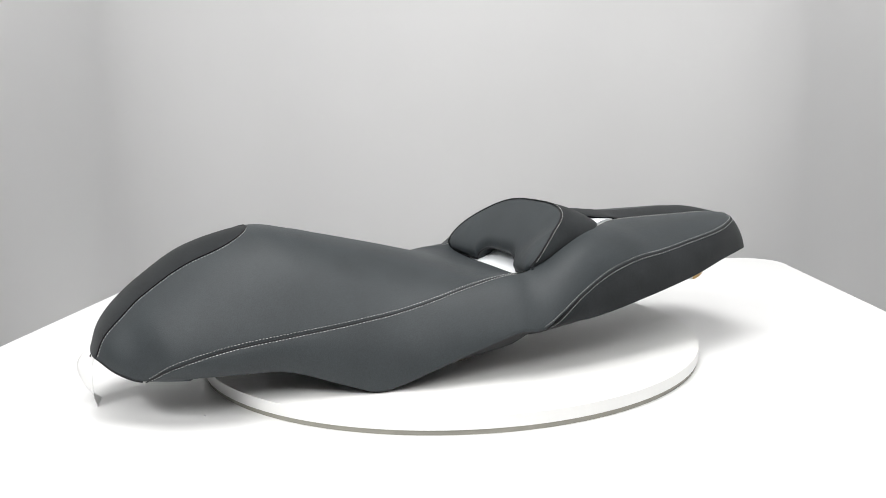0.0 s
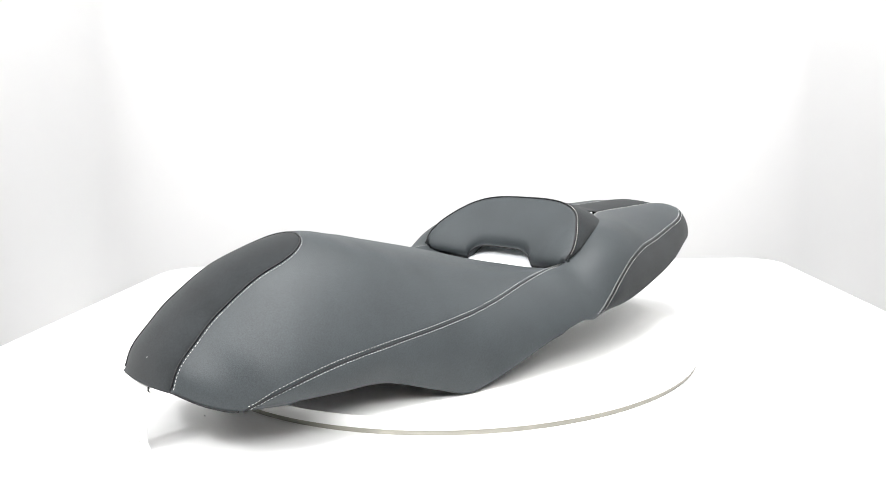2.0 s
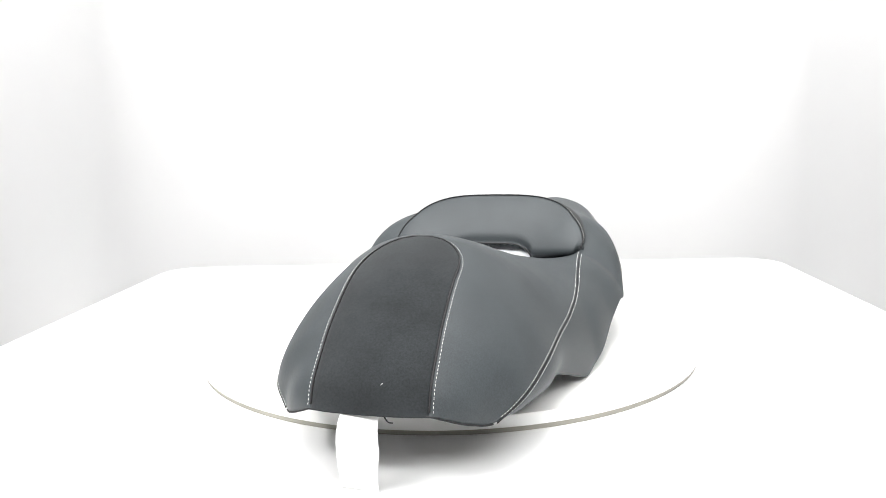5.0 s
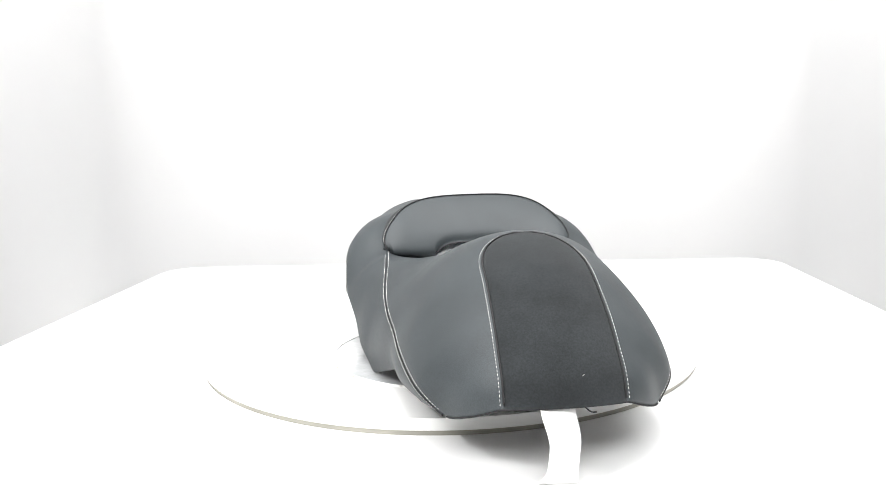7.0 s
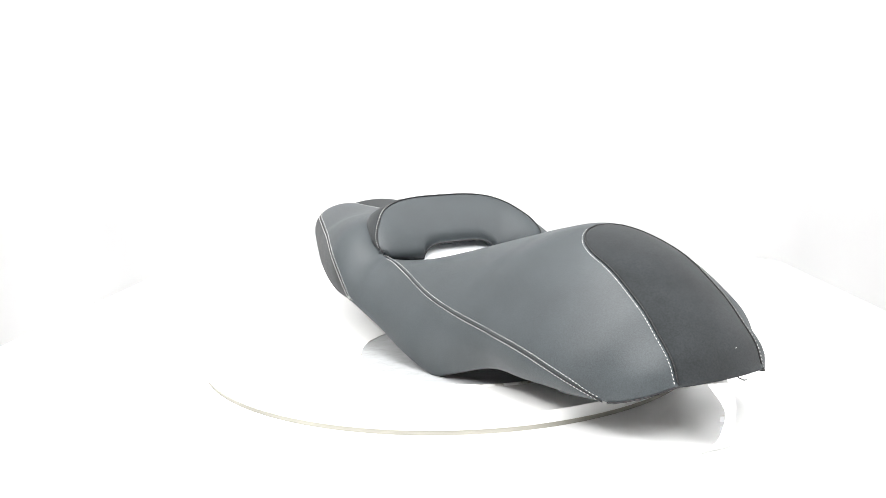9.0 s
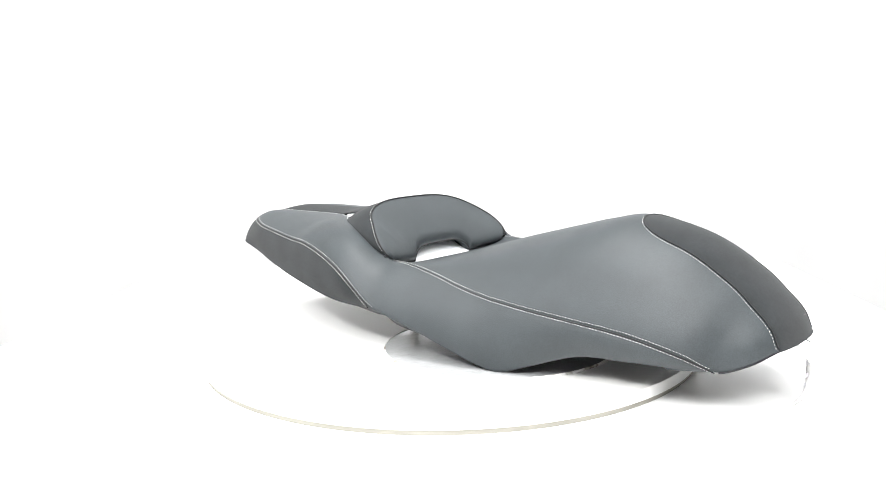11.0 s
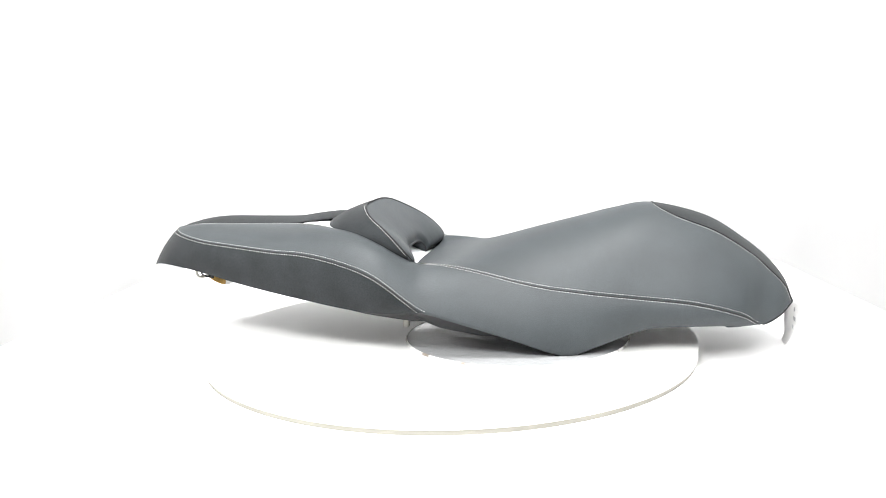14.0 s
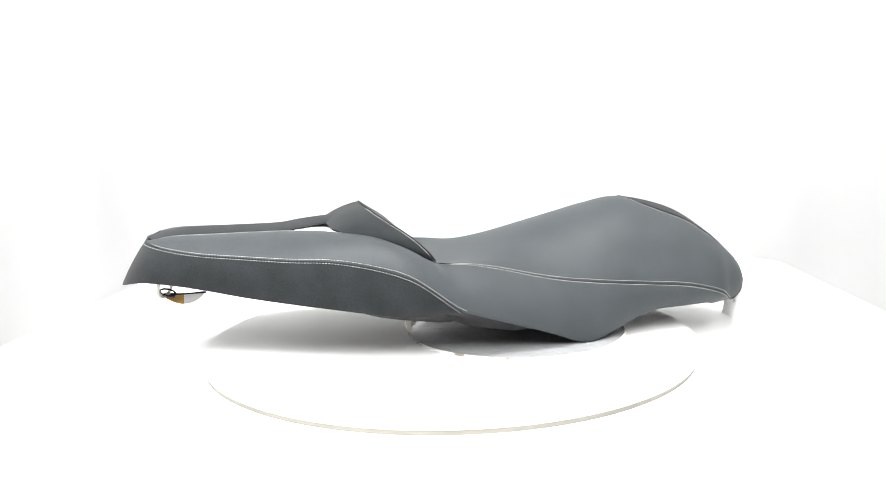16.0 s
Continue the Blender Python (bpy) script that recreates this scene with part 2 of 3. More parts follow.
def turntable():
    t = tagged(new("turntable"), "round white turntable board on the table", "turntable")
    ring_solid("disc", circle(0.30, 200), 0.0052, 0.017, DISC, t, bevel=0.0012)
    ring_solid("foot", circle(0.2982, 160), 0.0, 0.0052, DISC_EDGE, t, bevel=0, label="grey beige underside ring")
    ring_solid("cover_plate", circle(0.136, 120, 0.001, -0.085), 0.017, 0.0186, FILM, t, bevel=0.0005, label="round pale grey plate under wrinkled clear film")
    n = 120
    v = [(0.001 + r * math.cos(2 * math.pi * k / n), -0.085 + r * math.sin(2 * math.pi * k / n), z)
         for k in range(n) for r, z in ((0.1352, 0.0192), (0.1364, 0.0190), (0.1370, 0.0170))]
    f = [(3 * k + q, 3 * ((k + 1) % n) + q, 3 * ((k + 1) % n) + q + 1, 3 * k + q + 1) for k in range(n) for q in range(2)]
    mesh("plate_rim", v, f, DIRT, t, "worn rim with brown dirt")
    return t


# ---- the saddle ----
# Half curves of the cover, x to one side, y to the tail, z up.
TOP_MID = [(-0.4084, 0.0705), (-0.4003, 0.0931), (-0.3837, 0.1147), (-0.3568, 0.1379), (-0.3106, 0.1672), (-0.2457, 0.1837),
           (-0.2013, 0.1776), (-0.1663, 0.1691), (-0.1360, 0.1616), (-0.0907, 0.1499), (-0.0404, 0.1354), (-0.0001, 0.1218),
           (0.0452, 0.1142)]
TOP_EDGE = [(0.0490, -0.4025, 0.0700), (0.0734, -0.3828, 0.0583), (0.0909, -0.3584, 0.0527), (0.1102, -0.3331, 0.0683),
            (0.1199, -0.2819, 0.0820), (0.1228, -0.2196, 0.0888), (0.1259, -0.1749, 0.0937), (0.1268, -0.1449, 0.0975),
            (0.1269, -0.1197, 0.1009), (0.1256, -0.0846, 0.1077), (0.1220, -0.0400, 0.1184), (0.1194, -0.0002, 0.1258),
            (0.1171, 0.0347, 0.1291)]
TAIL_EDGE = [(.0371, .2106, .1652), (.0355, .2712, .1654), (.0361, .3263, .1655), (.0384, .3528, .1615)]
SIDE_TOP = TOP_EDGE[2:] + [(.1146, .0755, .1496), (.1048, .1048, .1610), (.0828, .1383, .1649), (.0536, .1726, .1657)] + TAIL_EDGE
TAIL_SIDE = [(.029, .138, .172), (.033, .158, .1712), (.041, .183, .1685)] + TAIL_EDGE
# the flank seams differ a little from side to side, as they were sewn
REAR_TOP = {1: [(.1690, .0290, .0760), (.1668, .0450, .0850), (.1630, .0765, .1080), (.1531, .1136, .1243), (.1409, .1565, .1337),
                (.1294, .2001, .1375), (.1169, .2492, .1442), (.1033, .2987, .1513), (.0811, .3365, .1587), (.0500, .3575, .1612), (.0, .3640, .1615)],
            -1: [(.172, .018, .081), (.171, .036, .096), (.169, .070, .120), (.160, .110, .134), (.147, .155, .142), (.134, .200, .144),
                 (.120, .250, .148), (.105, .300, .1525), (.082, .338, .158), (.050, .358, .161), (.0, .3640, .1615)]}
LOW_HEAD = [(.0895, -.3505, .0520), (.105, -.322, .0530), (.119, -.280, .055), (.122, -.230, .052), (.135, -.179, .036),
            (.143, -.148, .0267), (.148, -.124, .031), (.156, -.095, .043), (.161, -.045, .060), (.168, -.002, .075)]
SIDE_LOW = {1: LOW_HEAD + [(.1710, .026, .0770)] + REAR_TOP[1][2:-1], -1: LOW_HEAD + [(.1710, .022, .085)] + REAR_TOP[-1][2:-1]}
LOW_RUN = [(.161, .050, .0763), (.160, .085, .0784), (.157, .120, .0836), (.150, .160, .0903), (.141, .200, .0967), (.1272, .2502, .1052)]
REAR_LOW = {1: [(.160, .032, .0745)] + LOW_RUN + [(.1070, .3053, .1160), (.0870, .3500, .1215), (.0560, .3770, .1175), (.0, .3890, .1125)],
            -1: [(.160, .026, .0772)] + LOW_RUN + [(.1107, .3053, .1160), (.0940, .3560, .1222), (.0627, .3840, .1165), (.0, .3890, .1125)]}
PAD_RIM = [(.1178, .0352, .1310), (.1200, .0437, .1417), (.1147, .0570, .1549), (.1050, .0710, .1660), (.0952, .0840, .1746), (.0818, .0941, .1817),
           (.0619, .1013, .1872), (.0350, .1055, .1899), (.0, .1062, .1905)]
PAD_FOOT = [(.1168, .0355, .1292), (.1150, .036, .1215), (.106, .037, .1165), (.086, .041, .1140), (.070, .044, .1130), (.060, .046, .1125),
            (.048, .048, .1125), (.030, .049, .1125), (.0, .049, .1125)]
PAD_REAR = [(.1175, .038, .1300), (.1185, .060, .139), (.1165, .080, .149), (.110, .105, .158), (.095, .130, .164), (.080, .143, .167),
            (.060, .149, .169), (.035, .152, .171), (.0, .153, .172)]
UP = (0, 0, 1)
OUT = (1, 0, 0.6)


def nose_half_width(y):
    """Half width of the suede nose panel; it closes in a round end on top of the hump."""
    y0, y1 = -0.3073, -0.2451
    q = min(y, y0) + 0.413
    wide = 0.0481 + -0.0166 * q + -0.0240 * q * q
    if y < y0:
        return wide
    return 0.0 if y >= y1 else wide * (1 - ((y - y0) / (y1 - y0)) ** 2.3) ** (1 / 2.1)


def rider_sections(n=150, m=120):
    c = spline([(0, y, z) for y, z in TOP_MID], n)
    b = spline(TOP_EDGE, n)
    x, dz = b[:, 0], c[:, 2] - b[:, 2]
    u = np.linspace(0, 1, n)
    full = np.interp(u, [0, 0.1, 0.2, 0.3, 0.42, 0.75, 1], [0.73, 0.75, 0.56, 0.48, 0.56, 0.50, 0.5])
    def ease(a):
        k = np.hanning(27)
        return np.convolve(np.pad(a, 13, "edge"), k / k.sum(), "valid")

    full = ease(full)
    p1 = np.stack([x * full, c[:, 1], c[:, 2] + 0 * x], 1)
    p2 = np.stack([x * ease(np.interp(u, [0, 0.15, 0.4, 0.8, 0.92, 1], [1.0, 1.0, 0.85, 0.80, 0.88, 0.93])), b[:, 1],
                   b[:, 2] + dz * ease(np.interp(u, [0, 0.1, 0.2, 0.4, 0.8, 0.92, 1], [0.75, 0.63, 0.55, 0.42, 0.35, 0.7, 0.95]))], 1)
    return c, p1, p2, b


def saddle():
    s = tagged(new("scooter_saddle"), "dark grey leather and black suede scooter saddle with white stitching", "saddle")
    # rider's part: the suede nose and the leather top are cut from one swept form
    c, p1, p2, b = rider_sections()
    n = len(c)
    fine = np.linspace(0, 1, 400)
    form = bezier(c, p1, p2, b, fine)
    cut = np.array([np.interp(nose_half_width(c[i, 1]), form[i, :, 0], fine) for i in range(n)])
    cut[0] = 1.0
    vv = ends_dense(26)

    def rows(lo, hi, idx, v):
        out = []
        for i in idx:
            q = lo[i] + (hi[i] - lo[i]) * v
            out.append([[np.interp(a, fine, form[i, :, k]) for k in range(3)] for a in q])
        return np.array(out)

    one = np.ones(n)
    zero = np.zeros(n)
    nose_idx = [i for i in range(n) if cut[i] > 0]
    last = nose_idx[-1]
    suede = rows(zero, cut, nose_idx, ends_dense(16, lo=False))
    suede_t = tuck(suede, False, True, (0, -0.6, 0.8), 0.0009, 0.0014)
    panel("nose_panel", suede_t, SUEDE, s, label="black suede nose panel")
    # leather: sides of the nose, then the whole width
    fore = rows(cut, one, range(0, last + 1), vv)
    aft = rows(zero, one, range(last, n), vv)
    fore_t, aft_t = tuck(fore, True, True, OUT), tuck(aft, False, True, (0.3, 0, 1))
    v, f = [], []
    for g in (fore_t, aft_t):
        for mir in (False, True):
            base = len(v)
            v += list((g * (MIRROR if mir else 1)).reshape(-1, 3))
            f += grid_faces(g.shape[0], g.shape[1], base)
    mesh("rider_cover", v, f, LEATHER, s, "dark grey grained leather rider's seat cover")
    # side covers, and the suede flanks of the tail
    st = spline(SIDE_TOP, 220)
    swell = np.interp(np.linspace(0, 1, 220), [0, 0.1, 0.3, 0.5, 0.6, 0.75, 1], [0.001, 0.004, 0.006, 0.008, 0.011, 0.009, 0.002])
    puff = np.interp(np.linspace(0, 1, 160), [0, 0.15, 0.7, 0.85, 1], [0.001, 0.004, 0.005, 0.003, 0.0])
    side_t, flank_t, rear = {}, {}, {}
    for k in (1, -1):
        side = bulged(st, spline(SIDE_LOW[k], 220), swell, vv, OUT)
        side_t[k] = tuck(side, True, True, OUT)
        panel("side_cover", side_t[k] * np.array([k, 1.0, 1.0]), LEATHER, s, both=False)
        rear[k] = spline(REAR_TOP[k], 160)
        flank = bulged(rear[k], spline(REAR_LOW[k], 160), puff, vv, (1, 0.6, 0))
        flank_t[k] = tuck(flank, True, False, (1, 0.6, 0.2))
    flank_t[1][-1] = flank_t[-1][-1] = (flank_t[1][-1] + flank_t[-1][-1]) / 2 * np.array([0, 1, 1])
    v = np.vstack([flank_t[1].reshape(-1, 3), flank_t[-1].reshape(-1, 3) * MIRROR])
    a, b2 = flank_t[1].shape[:2]
    mesh("tail_flank", v, grid_faces(a, b2) + grid_faces(a, b2, a * b2), SUEDE, s, "black suede tail flank")
    # suede strip on top of the tail
    ts = spline(TAIL_SIDE, 90)
    mid = ts * np.array([0, 1, 1]) + np.array([0, 0, 0.0060])
    mid[-14:, 1] += np.linspace(0, 0.0112, 14)
    mid[-24:, 2] -= 0.0052 * np.linspace(0, 1, 24) ** 1.5
    strip = bulged(mid, ts, 0.001, ends_dense(14, lo=False), UP)
    panel("tail_strip", tuck(strip, False, True, UP), SUEDE, s, label="black suede strip on the tail")
    # seams: thread and piping
    lift = 0.0002
    rows_of_thread = [(fore_t[26:], .0025, True, OUT, (1, -1)), (aft_t, .0025, True, OUT, (1, -1)), (fore_t, .0032, False, OUT, (1, -1))]
    for k in (1, -1):
        rows_of_thread += [(side_t[k][:117], .0025, False, OUT, (k,)), (side_t[k][(121 if k > 0 else 116):216], .0025, True, OUT, (k,)),
                           (flank_t[k], .0025, False, (1, 0.6, 0.2), (k,)), (side_t[k][138:214], .0030, False, UP, (k,))]
    for g, dist, at_end, out, sides in rows_of_thread:
        r, ns = offset_row(g, dist, at_end, out, lift)
        stitches("stitching", r, ns, s, sides)
    rim = suede[:, -1]
    edge_n = normals(suede)[:, -2]
    edge_n *= np.sign((edge_n * np.array((0.3, -0.6, 0.8))).sum(1))[:, None]
    loop = np.vstack([rim[3:] + edge_n[3:] * 0.0002, ((rim[3:] + edge_n[3:] * 0.0002) * MIRROR)[::-1]])
    tube("piping", loop, 0.0008, PIPING, s)
    for mir in (False, True):
        k = MIRROR if mir else 1
        # black tubes sunk into the seam grooves make their dark lines
        seam = (st[:112] + np.array([0, 0, -0.0009])) * k
        tube("seam_groove_line", seam, 0.0006, PIPING, s)
        # filler tubes, added to close the dark gaps at the strip's end
        tube("tail_filler", (ts[72:] + np.array([0.0010, 0.0006, -0.0012])) * k, 0.0016, LEATHER, s)
        tube("tail_filler", (rear[-1 if mir else 1][130:] + np.array([0, -0.0022, -0.0012])) * k, 0.0017, SUEDE, s)
        tube("seam_groove_line", (rear[-1 if mir else 1][5:138] + np.array([-0.0006, 0, -0.0007])) * k, 0.0006, PIPING, s)
        tube("seam_groove_line", (ts[26:80] + np.array([0, 0, -0.0004])) * k, 0.0006, PIPING, s)
    for mir in (False, True):
        k = MIRROR if mir else 1
        hem = np.vstack([form[0, ::20], b[1:24]]) + np.array([0, 0.0008, -0.0004])
        tube("hem", hem * k, 0.0007, PIPING, s)
    backrest(s)
    underside(s)
    latch(s)
    strap(s)
    # the tail leans a little to one side
    for ob in s.children_recursive:
        for w in ob.data.vertices:
            w.co.x -= 0.005 * max(w.co.y, 0)
    return s


def grip_height(x):
    """Upper edge of the grip opening under the lumbar pad, at a distance from its middle."""
    q = abs(x) / 0.0545
    return 0.0 if q >= 1 else 0.104 + 0.0315 * (1 - q ** 4.5) ** 0.42


def backrest(s):
    n = 240
    rim, foot, rear = spline(PAD_RIM, n), spline(PAD_FOOT, n), spline(PAD_REAR, n)
    v = ends_dense(24)
    u = np.linspace(0, 1, n)
    d = foot - rim
    out = np.cross(np.gradient(rim + foot, axis=0), d)
    out /= np.linalg.norm(out, axis=1)[:, None] + 1e-9
    out *= np.sign((out * np.array((0, -1, 0.3))).sum(1))[:, None]
    k = np.hanning(41)
    k /= k.sum()
    out = np.stack([np.convolve(np.pad(out[:, q], 20, "edge"), k, "valid") for q in range(3)], 1)
    out[:, 0] *= np.clip((n - 1 - np.arange(n)) / 40, 0, 1)
    h1 = np.interp(u, [0, 0.12, 0.4, 1], [0.0, 0.005, 0.010, 0.0115])[:, None]
    h2 = np.interp(u, [0, 0.12, 0.3, 0.55, 0.75, 1], [0.002, 0.012, 0.019, 0.020, 0.019, 0.018])
    h2 = np.convolve(np.pad(h2, 20, "edge"), k, "valid")[:, None]
    fine = np.linspace(0, 1, 300)
    full = bezier(rim, rim + d * 0.33 + out * h1, foot - d * 0.12 + out * h2, foot, fine)
    # the grip opening is cut out of the pillow, and its edge rolls in
    face = []
    for i in range(n):
        stop = next((q for q in range(300) if full[i, q, 2] < grip_height(full[i, q, 0])), 299)
        face.append([[np.interp(a * fine[stop], fine, full[i, :, c]) for c in range(3)] for a in v])
    face = np.array(face)
    face[-1, :, 0] = 0
    face = tuck(face, False, True, (0, -1, 0.5), 0.0050, 0.0075)
    face_t = tuck(face, True, False, (0, -1, 0.5), 0.0010)
    face_t[-1, :, 0] = 0
    foot = face_t[:, -1]
    pad = panel("lumbar_pad", face_t, LEATHER, s, label="padded grey leather lumbar pad")
    back = bulged(rim, rear, np.interp(u, [0, 0.15, 0.5, 1], [0.0, 0.003, 0.004, 0.002]), v, (0.7, 0.3, 1))
    back_t = tuck(back, True, False, (0.7, 0.3, 1), 0.0010)
    back_t[-1, :, 0] = 0
    panel("pad_back", back_t, SUEDE, pad, label="black suede back of the lumbar pad")
    # the turned-in lower edge, round the grip opening too
    inner = foot + np.array([0, 0.022, 0.004])
    lip = bulged(foot, inner, 0.0015, np.linspace(0, 1, 9), (0, -0.4, -1))
    panel("pad_lip", lip, LEATHER, pad)
    tube("piping", np.vstack([rim, (rim * MIRROR)[::-1][1:]]), 0.0008, PIPING, pad)
    # black tube along the lower edge stands in for the shadow gap under it
    tube("foot_shade_line", np.vstack([foot[14:], (foot * MIRROR)[::-1][1:-14]]) + np.array([0, -0.0006, -0.0006]), 0.0009, PIPING, pad)
    r, ns = offset_row(back_t[14:196], 0.0024, False, (0.7, 0.3, 1), 0.0002)
    stitches("stitching", r, ns, pad)
    # silver plate behind the grip opening and under the pad
    y = np.linspace(0.036, 0.190, 16)
    z = np.interp(y, [0.036, 0.06, 0.10, 0.14, 0.17, 0.19], [0.106, 0.117, 0.138, 0.1650, 0.1672, 0.1660])
    w = np.interp(y, [0.036, 0.1, 0.14, 0.175, 0.19], [0.075, 0.088, 0.074, 0.050, 0.040])
    verts, faces = [], []
    for k in range(len(y)):
        for dz in (0, -0.003):
            verts += [(-w[k], y[k], z[k] + dz), (w[k], y[k], z[k] + dz)]
    for k in range(len(y) - 1):
        a, b = 4 * k, 4 * k + 4
        faces += [(a, a + 1, b + 1, b), (a + 2, b + 2, b + 3, a + 3), (a, b, b + 2, a + 2), (a + 1, a + 3, b + 3, b + 1)]
    faces += [(0, 2, 3, 1), (len(verts) - 4, len(verts) - 3, len(verts) - 1, len(verts) - 2)]
    mesh("grip_plate", verts, faces, PLATE, s, "silver plate behind the lumbar pad", round_off=False)


def underside(s):
    low = [(.0495, -.399, .069), (.070, -.376, .0575)] + LOW_HEAD + REAR_LOW[1]
    e = spline(low, 200) + np.array([-0.002, 0, 0.003])
    e[:, 0] = np.maximum(e[:, 0], 0)
    inner = e * np.array([0.86, 1, 1]) + np.array([0, 0, 0.012])
    mid = e * np.array([0, 1, 1]) + np.array([0, 0, 0.022])
    tip = np.interp(e[:, 1], [-0.41, -0.33], [1, 0])
    mid[:, 1] += 0.06 * tip
    mid[:, 2] = np.interp(mid[:, 1], [-.40, -.30, -.22, -.05, .0, .05, .15, .40], [.075, .060, .036, .034, .045, .062, .09, .125])
    inner[:, 1] += 0.02 * tip
    tail = np.interp(e[:, 1], [0.30, 0.389], [0, 1])
    mid[:, 1] -= 0.028 * tail
    inner[:, 1] -= 0.014 * tail
    e[:, 1] -= 0.003 * tail
    inner[:, 2] -= 0.010 * tip
    inner[:, 2] = np.maximum(np.minimum(inner[:, 2], mid[:, 2] + 0.012), 0.0275)
    g = np.stack([e, inner, inner * 0.5 + mid * 0.5, mid], 1)
    panel("seat_pan", g, PAN, s, label="black plastic seat pan")
    # deeper rear of the pan
    y = np.linspace(-0.06, 0.145, 16)
    z = np.interp(y, [-0.06, -0.01, 0.03, 0.08, 0.145], [0.068, 0.064, 0.061, 0.068, 0.081])
    rows = []
    for k in range(len(y)):
        w = 0.138 - 0.05 * max(0, (y[k] - 0.1) / 0.045) ** 2
        rows.append([(-w - 0.008, y[k], z[k] + 0.02), (-w, y[k], z[k] + 0.002), (-w + 0.006, y[k], z[k]), (w - 0.006, y[k], z[k]), (w, y[k], z[k] + 0.002), (w + 0.008, y[k], z[k] + 0.02)])
    g = np.array(rows)
    mesh("pan_hump", list(g.reshape(-1, 3)), grid_faces(*g.shape[:2]), PAN, s)
    # folded steel hinge bracket
    plate = rounded_rect(-.0550, -.0460, .0545, .0625, .0012, 3)
    bracket = ring_solid("bracket", plate, .0350, .0680, STEEL, s, 0.0006, "folded zinc steel hinge bracket")
    tube("bracket_pin", [(-.052, .067, .062), (-.053, .069, .055), (-.051, .069, .050)], 0.0017, PIPING, bracket)


def latch(s):
    pts = spline([(-.014, .352, .116), (-.014, .354, .098), (-.013, .352, .0905), (-.006, .349, .089), (.006, .347, .089), (.013, .345, .0905),
                  (.014, .342, .098), (.014, .340, .116)], 40)
    loop = tube("latch_loop", pts, 0.0021, STEEL, s, "bent zinc wire latch loop")
    ring = [(0.004 * math.sin(a), .345 + 0.009 * math.cos(a), .0925 + 0.004 * math.sin(a * 1.0 + 0.6)) for a in np.linspace(0, 2 * math.pi, 24)]
    tube("cable_tie", ring, 0.0011, PIPING, loop, "black nylon cable tie")
    tube("cable_tie", [(.002, .340, .0895), (.0, .325, .0895), (-.003, .300, .0905)], 0.0010, PIPING, loop)
    tube("cable_tie", [(.0, .342, .0895), (.0, .337, .0880)], 0.0028, PIPING, loop)
    # a curled tag on edge: brown tape, then white film
    a = np.linspace(0, 1, 24)
    y = .350 - .050 * a
    low = .0865 - .0135 * np.sin(a * math.pi) ** 0.75
    high = low + 0.0015 + 0.0105 * np.sin(a * math.pi) ** 0.6
    for name, lo, hi, mat, lab in (("tape_tag", 0, 12, BRASS, "brown tape tag"), ("film_tag", 11, 24, PAPER, "white film tag")):
        v = [(x + 0.021 + 0.004 * math.sin(4 * a[k]), y[k] + 0.003, z) for k in range(lo, hi) for x, z in ((-.006, low[k]), (-.0035, (low[k] + high[k]) / 2), (.002, high[k]))]
        m = hi - lo
        f = [(3 * k + q, 3 * k + q + 1, 3 * k + q + 4, 3 * k + q + 3) for k in range(m - 1) for q in range(2)]
        f += [tuple(3 * m + w for w in fc) for fc in f]
        mesh(name, v + [(p[0] + 0.0006, p[1], p[2]) for p in v], f, mat, loop, lab)


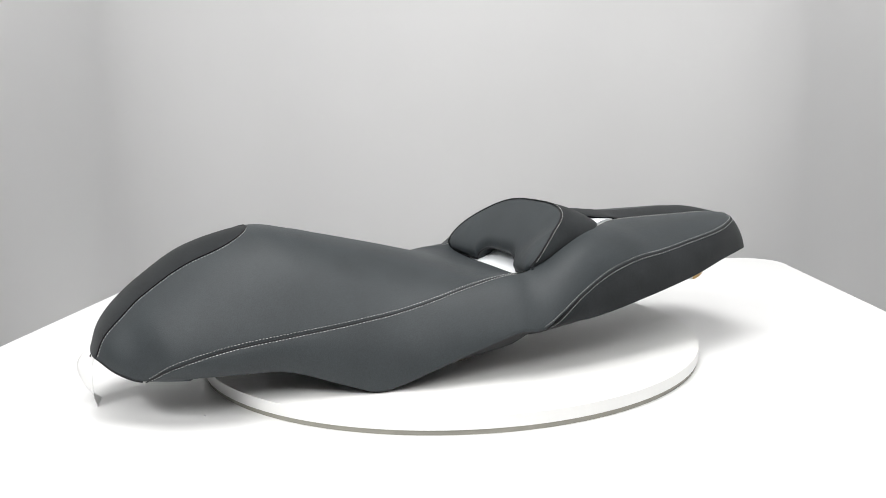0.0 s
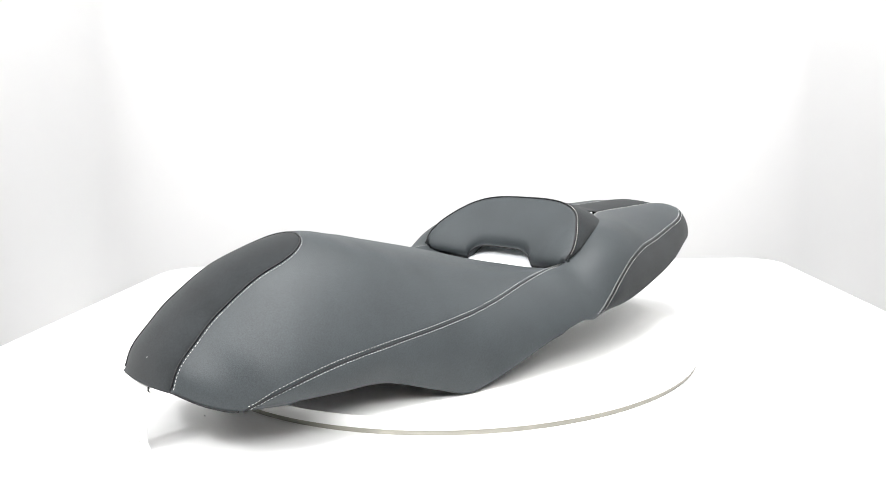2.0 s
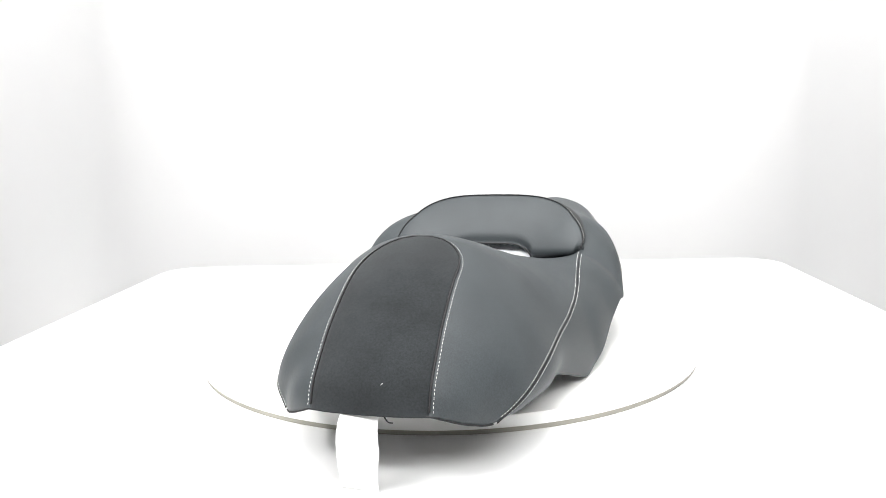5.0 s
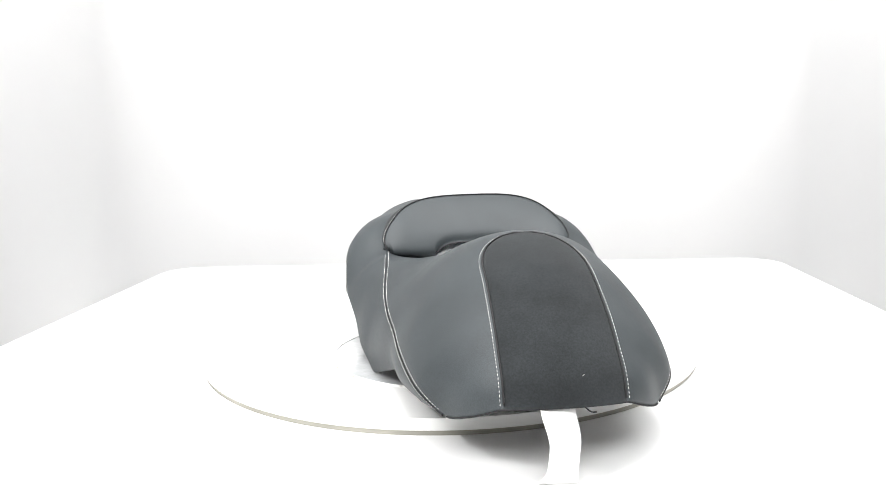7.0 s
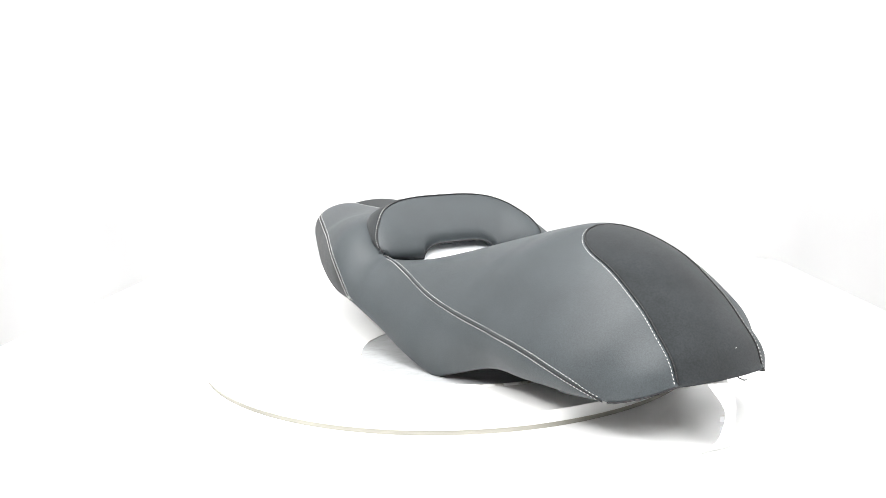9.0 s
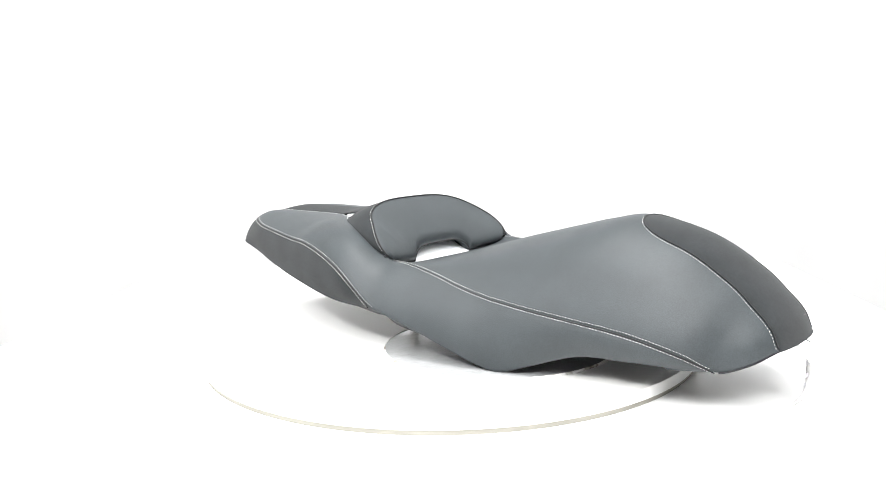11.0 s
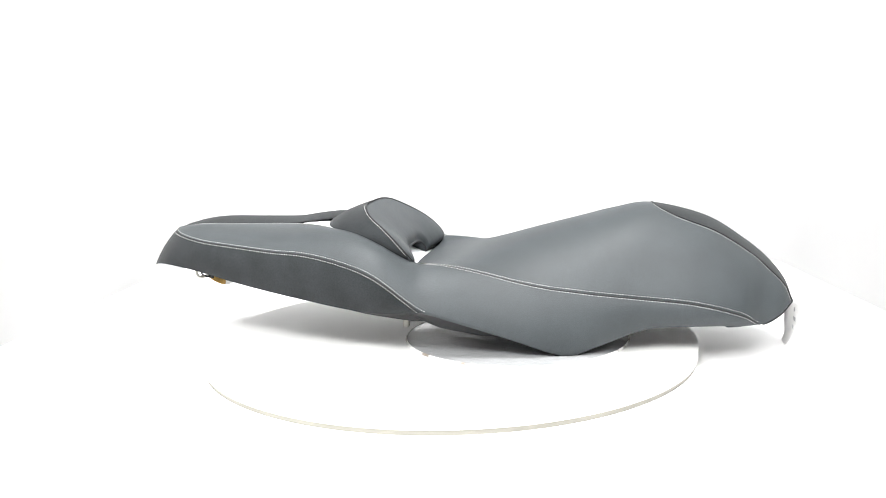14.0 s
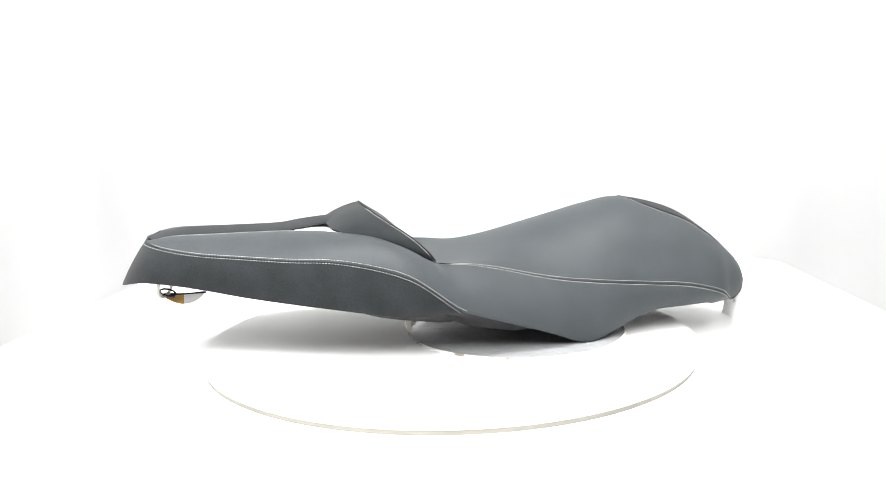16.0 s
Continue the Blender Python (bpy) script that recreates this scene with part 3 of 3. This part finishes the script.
def strap(s):
    path = spline([(-.382, .077), (-.396, .0735), (-.4065, .0650), (-.4155, .052), (-.4155, .036), (-.412, .020), (-.405, .0085)], 40)
    u = np.linspace(0, 1, 40)
    x0 = np.interp(u, [0, .35, .55, .8, 1], [-.021, -.021, -.018, -.019, -.024])
    x1 = np.interp(u, [0, .35, .6, .8, 1], [.0075, .0075, .010, .008, .008])
    v, f = [], []
    for k in range(40):
        y, z = path[k]
        for d in (0, .0006):
            for q in np.linspace(0, 1, 5):
                v.append((x0[k] + (x1[k] - x0[k]) * q, y + d + 0.013 * (q - 0.5) * math.sin(math.pi * u[k]) + 0.0012 * math.sin(q * 3.1 + k * 0.2), z))
    for k in range(39):
        for d in (0, 5):
            for q in range(4):
                a = k * 10 + d + q
                f.append((a, a + 1, a + 11, a + 10))
        f += [(k * 10, k * 10 + 10, k * 10 + 15, k * 10 + 5), (k * 10 + 4, k * 10 + 9, k * 10 + 19, k * 10 + 14)]
    st = mesh("paper_strap", v, f, PAPER, s, "white paper strap hanging from the nose")
    # blurred grey print on its inner face
    for zc, xw in ((.052, .006), (.040, .010), (.030, .007)):
        w = float(np.interp(-zc, -path[:, 1], u))
        y = float(np.interp(-zc, -path[:, 1], path[:, 0])) + .0022 - .0017 * math.sin(math.pi * w)
        ring = [(-.010 - xw / 2, y, zc - .0025), (-.010 + xw / 2, y, zc - .0025), (-.010 + xw / 2, y, zc + .0025), (-.010 - xw / 2, y, zc + .0025)]
        mesh("print_bar", ring, [(0, 1, 2, 3)], INK, st, round_off=False)
    tube("loose_thread", spline([(.012, -.399, .074), (.014, -.405, .069), (.018, -.408, .066), (.022, -.408, .0655)], 14), 0.0006, PIPING, s)
    tube("lint", [(.012, -.4045, .0935), (.0135, -.4045, .0945)], 0.0002, THREAD, s, sides=5)


def crumb():
    bm = bmesh.new()
    bmesh.ops.create_icosphere(bm, subdivisions=2, radius=0.0011)
    for w in bm.verts:
        w.co *= 1 + 0.25 * noise.noise(w.co * 900)
        w.co.z *= 0.6
    me = bpy.data.meshes.new("crumb")
    bm.to_mesh(me)
    bm.free()
    me.materials.append(INK)
    ob = tagged(new("crumb", me), "tiny pale grey crumb lying on the white table", "crumb")
    ob.location = (-0.243, -0.233, 0.0006)


booth()
table()
crumb()
TURN = turntable()
SADDLE = saddle()
SEAT_ON_DISC = pose(0.0436, 0, -0.008, 0, 0, 6.08)


def motions():
    """The board turns evenly, and the saddle on it."""
    times = [k * 1.0 for k in range(17)]
    angle = {t: -74.44 + 10.663 * t for t in times}
    walk(TURN, [(t, pose(0, 0, 0, 0, 0, angle[t])) for t in times])
    walk(SADDLE, [(t, pose(0, 0, 0, 0, 0, angle[t]) @ SEAT_ON_DISC) for t in times])


motions()
